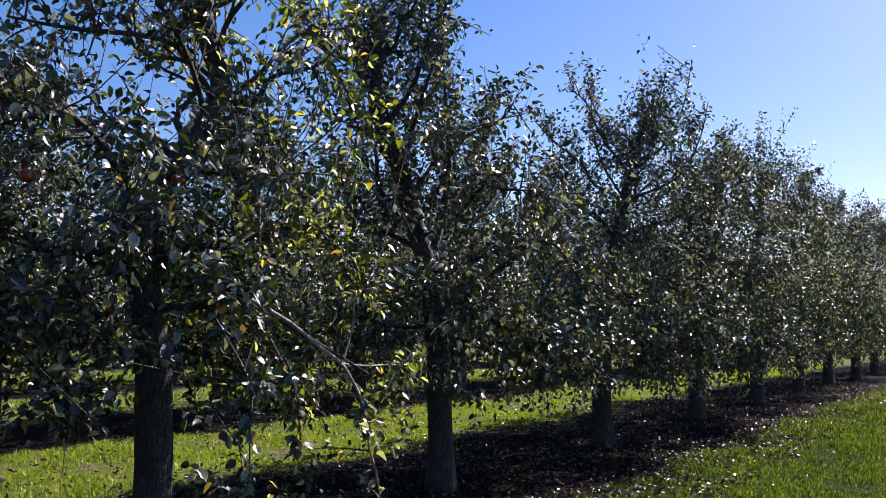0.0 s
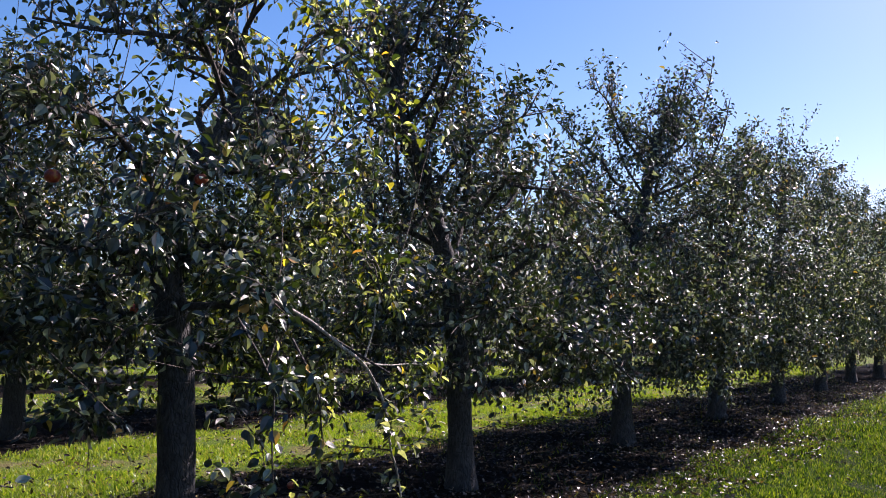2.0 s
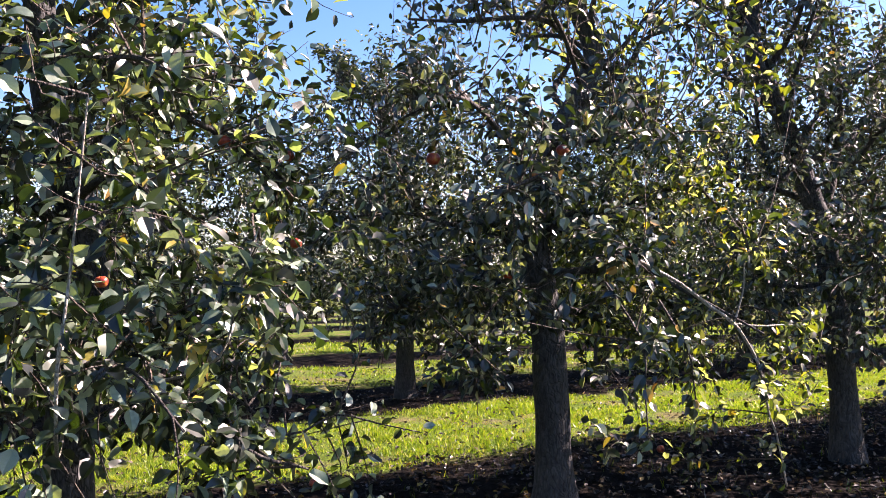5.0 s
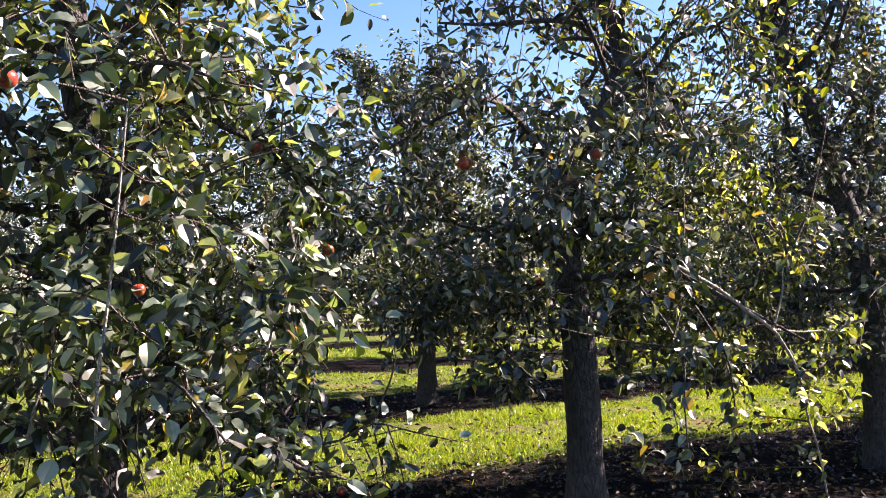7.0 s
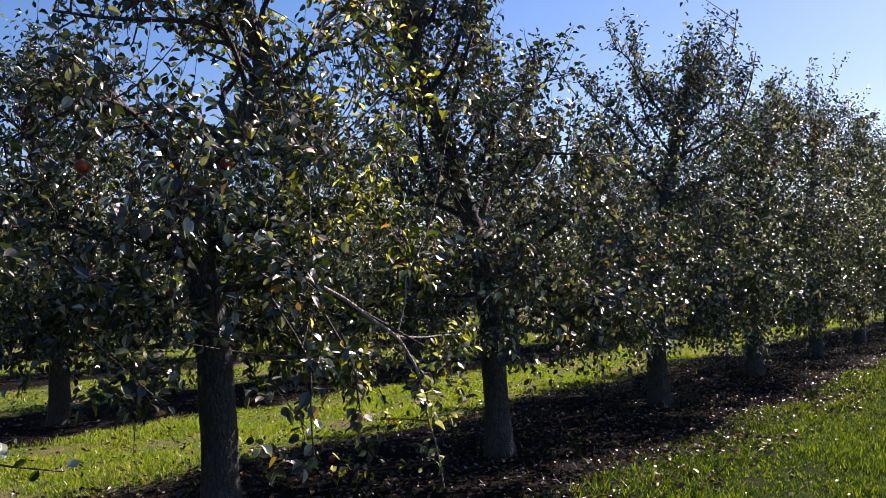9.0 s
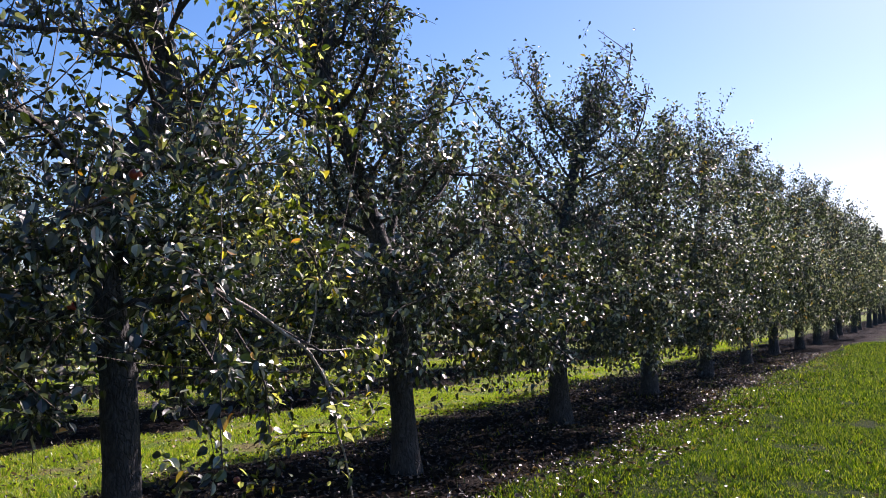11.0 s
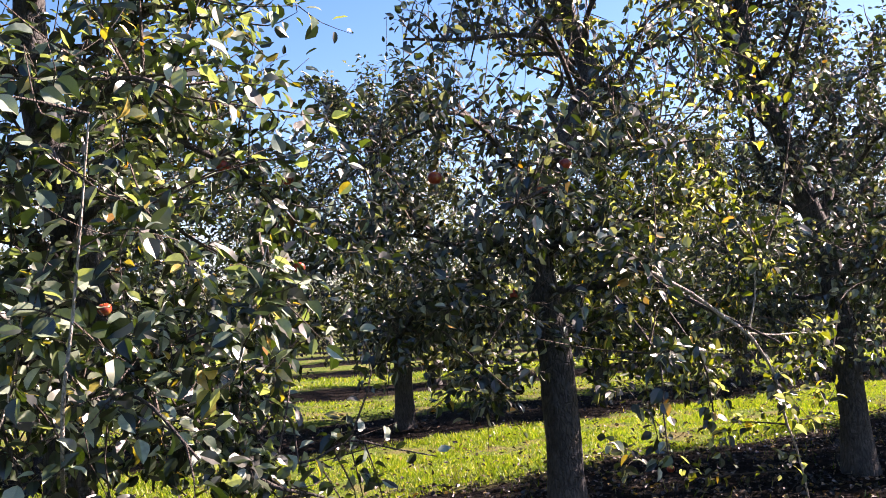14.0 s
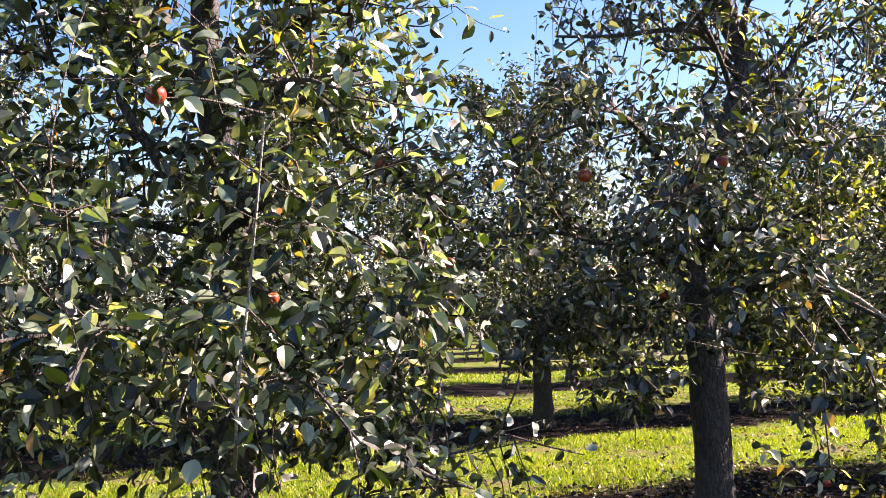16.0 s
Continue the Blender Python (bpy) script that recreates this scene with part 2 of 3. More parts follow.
# Mesh helpers -----------------------------------------------------------------
def mesh_from(name, verts, polys, mat, smooth=False):
    """polys: a list of integer arrays, each (count, corners)."""
    me = bpy.data.meshes.new(name)
    polys = [np.asarray(q, dtype=np.int32) for q in polys if len(q)]
    loops = np.concatenate([q.ravel() for q in polys])
    totals = np.concatenate([np.full(len(q), q.shape[1], dtype=np.int32) for q in polys])
    starts = np.concatenate(([0], np.cumsum(totals)[:-1])).astype(np.int32)
    me.vertices.add(len(verts))
    me.vertices.foreach_set("co", np.ascontiguousarray(verts, dtype=np.float32).ravel())
    me.loops.add(len(loops))
    me.loops.foreach_set("vertex_index", loops)
    me.polygons.add(len(totals))
    me.polygons.foreach_set("loop_start", starts)
    me.polygons.foreach_set("loop_total", totals)
    me.polygons.foreach_set("use_smooth", np.full(len(totals), smooth))
    me.update(calc_edges=True)
    me.validate()
    me.materials.append(mat)
    return me


def part_of(thing, name, me, label="", kind=""):
    ob = new(name, me)
    ob.parent = thing
    if label or kind:
        tagged(ob, label, kind=kind)
    return ob


def curve_points(ctrl, n):
    """n points on a smooth line through the control points."""
    c = np.asarray(ctrl, dtype=float)
    c = np.vstack((2 * c[0] - c[1], c, 2 * c[-1] - c[-2]))
    s = np.linspace(0, len(c) - 3 - 1e-6, n)
    i = s.astype(int)
    t = (s - i)[:, None]
    a, b, d, e = c[i], c[i + 1], c[i + 2], c[i + 3]
    return 0.5 * (2 * b + (d - a) * t + (2 * a - 5 * b + 4 * d - e) * t ** 2 + (3 * b - a - 3 * d + e) * t ** 3)


def unit(v):
    return v / np.maximum(np.linalg.norm(v, axis=-1, keepdims=True), 1e-9)


def tube(line, radii, sides, rng=None, rough=0.0):
    """Verts and quads of a tapered tube along a line, closed at the tip."""
    n = len(line)
    tang = unit(np.gradient(line, axis=0))
    ref = np.where(np.abs(tang[:, 2:3]) > 0.8, (1.0, 0.0, 0.0), (0.0, 0.0, 1.0))
    a = unit(np.cross(tang, ref))
    b = np.cross(tang, a)
    ang = np.arange(sides) * 2 * np.pi / sides
    ring = a[:, None] * np.cos(ang)[None, :, None] + b[:, None] * np.sin(ang)[None, :, None]
    r = np.asarray(radii)[:, None, None] * np.ones((1, sides, 1))
    if rng is not None and rough:
        r = r * (1 + rough * rng.normal(size=r.shape))
    verts = (line[:, None] + ring * r).reshape(-1, 3)
    i = np.arange((n - 1) * sides)
    k, j = i // sides, i % sides
    quads = np.stack((k * sides + j, k * sides + (j + 1) % sides, (k + 1) * sides + (j + 1) % sides, (k + 1) * sides + j), 1)
    verts = np.vstack((verts, line[-1:] + tang[-1:] * radii[-1] * 0.6))
    j = np.arange(sides)
    tip = np.stack(((n - 1) * sides + j, (n - 1) * sides + (j + 1) % sides, np.full(sides, n * sides)), 1)
    return verts, quads, tip


def joined(tubes):
    verts, quads, tips, base = [], [], [], 0
    for v, q, t in tubes:
        verts.append(v), quads.append(q + base), tips.append(t + base)
        base += len(v)
    return np.vstack(verts), [np.vstack(quads), np.vstack(tips)]


# closest trees: an ovate blade folded along its midrib, with a drawn-out tip
BEST_LEAF = np.array([(0, 0, 0), (.10, .16, .07), (.32, .29, .10), (.60, .27, .07), (.84, .13, -.03), (1, 0, -.18), (.84, -.13, -.03), (.60, -.27, .07), (.32, -.29, .10), (.10, -.16, .07),
                      (.30, 0, -.03), (.62, 0, -.06)])
BEST_TRIS = np.array([(0, 10, 1), (11, 5, 4), (0, 9, 10), (11, 6, 5), (10, 2, 1), (11, 4, 3), (10, 9, 8), (11, 7, 6)])
BEST_QUADS = np.array([(10, 11, 3, 2), (10, 8, 7, 11)])
MID_LEAF = np.array([(0, 0, 0), (.28, .26, .10), (.66, .25, .03), (1, 0, -.24), (.66, -.25, .03), (.28, -.26, .10)])
MID_QUADS = np.array([(0, 3, 2, 1), (0, 5, 4, 3)])
PLAIN_LEAF = np.array([(0, 0, 0), (.42, .26, .10), (1, 0, -.22), (.42, -.26, .10)])
PLAIN_TRIS = np.array([(0, 2, 1), (0, 3, 2)])


def leaf_frames(pos, out, rng, droop=0.22, spread=0.40):
    """Position, length axis, side axis and face normal for every leaf."""
    n = len(pos)
    d = unit(out * 0.8 + rng.normal(size=(n, 3)) * spread + np.array((0, 0, -droop)))
    # faces turn up and out of the crown, towards the open light
    outward = pos * (1, 1, 0) * 0.55
    outward *= np.minimum(1, 0.8 / np.maximum(np.linalg.norm(outward, axis=1, keepdims=True), 1e-6))
    up = unit(np.array((0, 0, 1.0)) + outward + rng.normal(size=(n, 3)) * 0.5)
    side = unit(np.cross(up, d))
    return d, side, np.cross(d, side)


def leaf_mesh(name, pos, d, side, nor, size, mat, fine):
    shape, tris, quads = {0: (PLAIN_LEAF, PLAIN_TRIS, None), 3: (MID_LEAF, None, MID_QUADS), 2: (BEST_LEAF, BEST_TRIS, BEST_QUADS)}[fine]
    rng = np.random.default_rng(len(pos))
    curl = rng.uniform(0.2, 1.9, size=(len(pos), 1, 1))
    broad = rng.uniform(0.8, 1.2, size=(len(pos), 1, 1))
    wave = rng.normal(0, 0.03 if fine == 2 else 0.05, size=(len(pos), len(shape), 3))
    wave[:, 0] = 0
    v = pos[:, None] + size[:, None, None] * ((shape[None, :, 0:1] + wave[:, :, 0:1] * 0.6) * d[:, None] + (broad * shape[None, :, 1:2] + wave[:, :, 1:2] * 0.5) * side[:, None]
                                              + (curl * shape[None, :, 2:3] + wave[:, :, 2:3]) * nor[:, None])
    base = (np.arange(len(pos)) * len(shape))[:, None, None]
    polys = [] if tris is None else [(base + tris[None]).reshape(-1, 3)]
    if quads is not None:
        polys.append((base + quads[None]).reshape(-1, 4))
    me = mesh_from(name, v.reshape(-1, 3), polys, mat, smooth=fine == 2)
    if fine == 2:       # a crisp fold along the midrib
        ends = np.empty(2 * len(me.edges), dtype=np.int32)
        me.edges.foreach_get("vertices", ends)
        me.edges.foreach_set("use_edge_sharp", np.isin(ends.reshape(-1, 2) % len(shape), (0, 5, 10, 11)).all(axis=1))
    return me


# Apple trees ------------------------------------------------------------------
HEIGHTS = (0.6, 1.0, 1.5, 2.3, 3.0, 3.6, 4.4, 5.3)
REACHES = (0.75, 1.25, 1.70, 1.78, 1.55, 1.20, 0.70, 0.35)


def grow(seed, trunk_ctrl, limb_ctrls=(), limbs=20, shoots=11, top=5.2, leaf_scale=1.0, thin=1.0, side_squeeze=1.0, fill=330, shift=0.0, low=1.0, danglers=16, front=0, airy=0.85, clear=None, sway=0.0, wands=60, crest=1.0, bushy=1.0, fan=0.62, slim=1.0, lift=1.0, top_air=None):
    """Lines of a pruned apple tree: trunk, limbs, twigs, and the places of its leaves (x along the row, y across, z up)."""
    rng = np.random.default_rng(seed)
    trunk = curve_points(trunk_ctrl, 30)
    crown_top = trunk[-1, 2]
    lines, twigs, spots, outs = [], [], [], []

    def breadth(h):
        return np.interp(h, HEIGHTS, REACHES) * np.interp(h, (2.0, 3.2), (1.0, slim))

    def strew(line, count, from_share=0.0):
        lacy = thin * np.interp(line[len(line) // 2, 2], (1.8, 2.7, 3.6, 4.6), (1.0, airy, airy, airy + 0.2 if top_air is None else top_air))
        n = max(1, int(count * lacy * 1.18))
        s = from_share + (1 - from_share) * (np.arange(n) + rng.uniform(0.1, 0.9, n)) / n
        idx = s * (len(line) - 1.001)
        i = idx.astype(int)
        f = (idx - i)[:, None]
        tang = unit(line[i + 1] - line[i])
        ref = unit(np.cross(tang, (0.31, 0.17, 0.93)))
        turn = (rng.uniform(0, 6.28) + np.arange(n) * 2.4 + rng.normal(size=n) * 0.35)[:, None]
        away = ref * np.cos(turn) + np.cross(tang, ref) * np.sin(turn)
        spots.append(line[i] * (1 - f) + line[i + 1] * f + (away + 0.5 * tang) * rng.uniform(0.008, 0.032, size=(n, 1)))
        outs.append(unit(away + 0.55 * tang))

    def side_growth(line, r, per_metre, low, high):
        length = np.linalg.norm(np.diff(line, axis=0), axis=1).sum()
        for _ in range(int(per_metre * length + rng.random())):
            s = rng.uniform(0.22, 1.0)
            i = min(int(s * (len(line) - 1)), len(line) - 2)
            start = line[i]
            tang = unit(line[i + 1] - line[i])
            height = start[2]
            lift = np.interp(height, (0.9, 1.6, 2.8, 3.8), (-0.25, 0.15, 0.6, 1.3))
            way = unit(tang * 0.5 + rng.normal(size=3) * (0.75, 0.75, 0.5) + np.array((0, 0, lift)))
            size = rng.uniform(low, high)
            room = breadth(height) * 1.12
            end = start + way * size
            far = math.hypot(end[0], end[1])
            if far > room:
                end[:2] *= room / far
            if end[2] < 0.75 and start[2] > 0.8:
                end[2] = 0.75 + rng.uniform(0, 0.35)
            mid = (start + end) / 2 + rng.normal(size=3) * 0.05 * size + np.array((0, 0, 0.06 * size))
            twig = curve_points((start, mid, end), 6)
            twigs.append((twig, np.linspace(min(r * 0.5, 0.009), 0.002, 6)))
            strew(twig, 34 * size, 0.1)
            for _ in range(rng.integers(2, 4)):
                k = rng.integers(1, 5)
                spur_end = twig[k] + unit(rng.normal(size=3) + np.array((0, 0, 0.1))) * rng.uniform(0.10, 0.26)
                spur = curve_points((twig[k], (twig[k] + spur_end) / 2 + rng.normal(size=3) * 0.012, spur_end), 4)
                twigs.append((spur, np.linspace(0.003, 0.0012, 4)))
                strew(spur, rng.integers(6, 11), 0.2)

    for c in limb_ctrls:
        line = curve_points(c[0], 16)
        lines.append((line, np.linspace(c[1], c[2], 16)))
        side_growth(line, c[1], c[3], 0.15, 0.5 if c[3] > 5 else 0.25)
        strew(line, 26 if c[3] > 5 else 15, 0.3)
    own, own_twigs = sum(len(a) for a in spots), len(twigs)
    for i in range(limbs):
        share = (i + 0.5) / limbs
        h = 1.15 + (crown_top - 1.2) * share ** 0.85
        k = int(np.argmin(np.abs(trunk[:, 2] - h)))
        start = trunk[k]
        az = i * 2.39996 + rng.normal() * 0.35
        reach = breadth(h + 0.35) * rng.uniform(0.78, 1.08)
        flat = np.array((math.cos(az) * side_squeeze, math.sin(az), 0))
        rise = np.interp(h, (1.0, 2.0, 3.2, 4.0), (0.10, 0.35, 0.75, 1.1)) * reach * rng.uniform(0.5, 1.4) * np.interp(h, (1.8, 2.6), (1.0, lift))
        sag = np.interp(h, (1.0, 2.0, 3.2), (0.45, 0.35, 0.1)) * reach
        s = np.linspace(0, 1, 5)[:, None]
        ctrl = start + flat * reach * s * (1 - 0.12 * s) + np.array((0, 0, 1.0)) * (rise * s - sag * s ** 2.5)
        ctrl[1:] += rng.normal(size=(4, 3)) * 0.06
        ctrl[:, 2] = np.maximum(ctrl[:, 2], 0.9)
        ctrl[1:, 0] += shift * s[1:, 0]
        # the limb spreads round the tree's own axis, not the leaning trunk
        ctrl[1:, :2] -= start[:2] * 0.25 * s[1:]
        r0 = np.interp(h, (0.9, 2.0, 4.0), (0.030, 0.028, 0.017)) * rng.uniform(0.8, 1.2)
        line = curve_points(ctrl, 14)
        lines.append((line, np.linspace(r0, 0.006, 14)))
        side_growth(line, r0, 8.2 * np.interp(h, (2.2, 3.2), (1.0, bushy)), 0.25, 0.62)
        strew(line, 22 * reach, 0.3)
    # smaller wood fills the crown between the limbs
    wood = np.vstack([line[3:] for line, _ in lines] + [trunk[12:]])
    for k in range(fill + front):
        h = rng.uniform(low, 4.4) if rng.random() < 0.72 else rng.uniform(low, 1.8)
        room = breadth(h)
        az, r = rng.uniform(0, 2 * np.pi), room * 1.06 * rng.uniform(0.12, 1.0) ** 0.45
        if k >= fill:      # a fuller sunny side
            h, az, r = rng.uniform(0.95, 3.4), rng.normal(-1.57, 0.7), room * rng.uniform(0.45, 1.1)
        lean_on = np.array([np.interp(h, trunk[:, 2], trunk[:, 0]), np.interp(h, trunk[:, 2], trunk[:, 1])]) * np.interp(h, (1.5, 3.2), (0.2, 0.95))
        goal = np.array((math.cos(az) * r * side_squeeze + lean_on[0] + shift, math.sin(az) * r + lean_on[1], h))
        gap = np.linalg.norm(wood - goal, axis=1)
        start = wood[int(np.argmin(gap + rng.uniform(0, 0.15, len(gap))))]
        bow = np.array((0, 0, np.interp(h, (0.8, 1.6, 3.0), (0.10, 0.02, -0.06))))
        twig = curve_points((start, (start + goal) / 2 + rng.normal(size=3) * 0.05 + bow, goal), 7)
        twigs.append((twig, np.linspace(0.007, 0.002, 7)))
        size = np.linalg.norm(goal - start)
        strew(twig, 10 + 14 * size, 0.25)
        tip = goal + unit(unit(goal - start) * 0.5 + rng.normal(size=3) * 0.5 + np.array((0, 0, np.interp(h, (1.0, 1.6, 3.0, 4.0), (-0.3, 0.1, 0.6, 1.2))))) * rng.uniform(0.12, 0.4)
        end = curve_points((goal, (goal + tip) / 2 + rng.normal(size=3) * 0.02, tip), 5)
        twigs.append((end, np.linspace(0.003, 0.0012, 5)))
        strew(end, 11, 0.0)
    # upright one-year wands along the upper wood, leafy up to a whorl at the tip
    upper = wood[wood[:, 2] > 1.9]
    for _ in range(wands):
        start = upper[rng.integers(len(upper))]
        size = rng.uniform(0.35, 0.95)
        end = start + np.array((rng.normal() * 0.2, rng.normal() * 0.2, 1.0)) * size
        if end[2] > crown_top + 0.45:
            end = start + (end - start) * 0.55
        centre = np.array([np.interp(end[2], trunk[:, 2], trunk[:, 0]), np.interp(end[2], trunk[:, 2], trunk[:, 1])]) * 0.9 + (shift, 0)
        if math.hypot(*(end[:2] - centre)) > breadth(end[2]) * crest + 0.1:
            end = start + (end - start) * 0.5
        wand = curve_points((start, (start + end) / 2 + rng.normal(size=3) * 0.03, end), 6)
        twigs.append((wand, np.linspace(0.0055, 0.0016, 6)))
        strew(wand, 40 * size, 0.15)
        strew(wand, 5, 0.9)
    # a few thin ends hang down from the lowest wood
    under = wood[(wood[:, 2] < 1.7) & (wood[:, 2] > 0.8)]
    for _ in range(danglers):
        start = under[rng.integers(len(under))]
        goal = start + np.array((rng.normal() * 0.15, rng.normal() * 0.15 - 0.05, -rng.uniform(0.25, 0.7)))
        goal[2] = max(goal[2], 0.5)
        twig = curve_points((start, (start + goal) / 2 + rng.normal(size=3) * 0.04, goal), 6)
        twigs.append((twig, np.linspace(0.005, 0.0018, 6)))
        strew(twig, 12, 0.35)
    for i in range(shoots):
        az, lean = rng.uniform(0, 2 * np.pi), rng.uniform(0.05, fan)
        size = rng.uniform(0.55, 1.0) * (top - crown_top) * 1.05
        base = trunk[-1 - rng.integers(0, 6)] + rng.normal(size=3) * (0.12, 0.12, 0.05)
        end = base + np.array((math.cos(az) * lean + sway, math.sin(az) * lean - sway * 0.5, 1.0)) * size
        shoot = curve_points((base, (base + end) / 2 + rng.normal(size=3) * 0.05, end), 8)
        twigs.append((shoot, np.linspace(0.010, 0.002, 8)))
        strew(shoot, 26 * size, 0.25)
        for _ in range(2):
            k = rng.integers(1, 6)
            e2 = shoot[k] + unit(rng.normal(size=3) + np.array((0, 0, 1.2))) * rng.uniform(0.15, 0.5)
            spur = curve_points((shoot[k], (shoot[k] + e2) / 2 + rng.normal(size=3) * 0.02, e2), 5)
            twigs.append((spur, np.linspace(0.005, 0.0015, 5)))
            strew(spur, 8, 0.2)
    spots_all, outs_all = np.vstack(spots), np.vstack(outs)
    if clear:           # an open bay in the crown, where one branch hangs free
        stay, touched = np.ones(len(spots_all), bool), np.zeros(len(spots_all), bool)
        for (left, right), behind, under, kept in clear:
            inside = (spots_all[:, 0] > left) & (spots_all[:, 0] < right) & (spots_all[:, 1] < behind) & (spots_all[:, 2] < under)
            inside[:own] = False
            touched |= inside
            stay &= ~inside | (rng.random(len(inside)) < kept)
            for k in range(len(twigs) - 1, own_twigs - 1, -1):
                tip = twigs[k][0][-1]
                if left < tip[0] < right and tip[1] < behind and tip[2] < under and rng.random() > kept + 0.15:
                    twigs.pop(k)
        # no leaf is left hanging where its twig has gone
        wood = np.vstack([line for line, _ in twigs + lines])
        for k in np.flatnonzero(stay & touched):
            stay[k] = (np.abs(wood - spots_all[k]).sum(axis=1) < 0.10).any()
        spots_all, outs_all = spots_all[stay], outs_all[stay]
    size = np.clip(rng.normal(0.065, 0.013, size=len(spots_all)), 0.035, 0.10) * leaf_scale
    return rng, trunk, lines, twigs, spots_all, outs_all, size


def apple_tree(u, p, label, grown, radius, fine=True, singles=0, knot=False, pale=(), ovate=0, wood_from=0.0072, foliage="green", group="orchard trees"):
    rng, trunk, lines, twigs, spots, outs, size = grown
    x, y = at(u, p)
    tree = tagged(new("apple_tree"), label, "apple tree", group)
    tree.matrix_world = pose(x, y, float(ground_z(x, y)) - 0.02, 0, 0, ROW_TURN)
    h = trunk[:, 2]
    radii = radius * (np.interp(h, (0.0, 0.12, 0.5, 1.2, 2.5, 4.3), (1.55, 1.2, 1.0, 0.95, 0.72, 0.42)))
    if knot:
        radii[-3:] *= 1.45
    v, q, t = tube(trunk, radii, 14 if fine else 8, rng, 0.035)
    part_of(tree, "trunk", mesh_from("trunk", v, [q, t], M_BARK, True))
    for k, (line, r) in enumerate(lines):
        v, q, t = tube(line, r, 8 if fine else 5, rng, 0.06)
        bare = k in pale
        part_of(tree, "limb", mesh_from("limb", v, [q, t], M_SHOOT if bare else M_LIMB, True), "bare pale grey shoot with sunlight put into its colour" if bare else "")
    if fine:
        wood = [tube(line, r, 3) for line, r in twigs]
    else:
        wood = [tube(line[::3], r[::3], 3) for line, r in twigs if r[0] > wood_from]
    v, polys = joined(wood)
    part_of(tree, "fine_branching", mesh_from("fine_branching", v, polys, M_TWIG, True), kind="stuff")
    d, side, nor = leaf_frames(spots, outs, rng)
    keep = np.ones(len(spots), bool)
    # sunny side, towards the next tree, coloured brighter for the light falling there
    lit_tones = (spots[:, 0] + rng.normal(size=len(spots)) * 0.25 > 0.05) | (foliage != "turning")
    if singles:
        front = np.where(spots[:, 1] < -1.05)[0]
        chosen = rng.permutation(front)[:singles]
        keep[chosen] = False
        o, z3 = np.zeros((1, 3)), np.eye(3)[None]
        shared = {kind: [leaf_mesh("leaf", o, z3[:, 0], z3[:, 1], z3[:, 2] * c, np.ones(1), LEAVES[kind][1], 2) for c in (0.6, 1.0, 1.5)] for kind in {"green", foliage}}
        for k in chosen:
            ob = part_of(tree, "leaf", shared[foliage if lit_tones[k] else "green"][k % 3])
            m = Matrix((d[k], side[k], nor[k])).transposed()
            ob.matrix_basis = Matrix.LocRotScale(Vector(spots[k]), m.to_quaternion(), (size[k],) * 3)
    grade = 2 if singles else ovate
    before = spots[:, 1] < 0.1
    for name, among, fineness, kind in (("crown", keep & before & lit_tones, grade, foliage), ("inner_crown", keep & ~before & lit_tones, 3 if grade else 0, foliage), ("shaded_crown", keep & ~lit_tones, grade, "green")):
        if among.any():
            part_of(tree, name, leaf_mesh(name, spots[among], d[among], side[among], nor[among], size[among], LEAVES[kind][0], fineness),
                    "glossy leaves turning yellow-green, sunlight put into their colour" if kind == "turning" else "glossy dark green leaves with pale undersides, sun glints put into the colour", "stuff")
    return tree


def straight(rng, lean=0.25, height=3.9):
    """Control points of an ordinary, slightly crooked trunk."""
    a, b = rng.normal(size=2) * lean, rng.normal(size=2) * lean * 0.6
    return [(0, 0, -0.05), (b[0] * 0.1, b[1] * 0.1, 0.7), (b[0], b[1], 1.7), ((a[0] + b[0]) * 0.6, (a[1] + b[1]) * 0.6, 2.8), (a[0], a[1], height)]


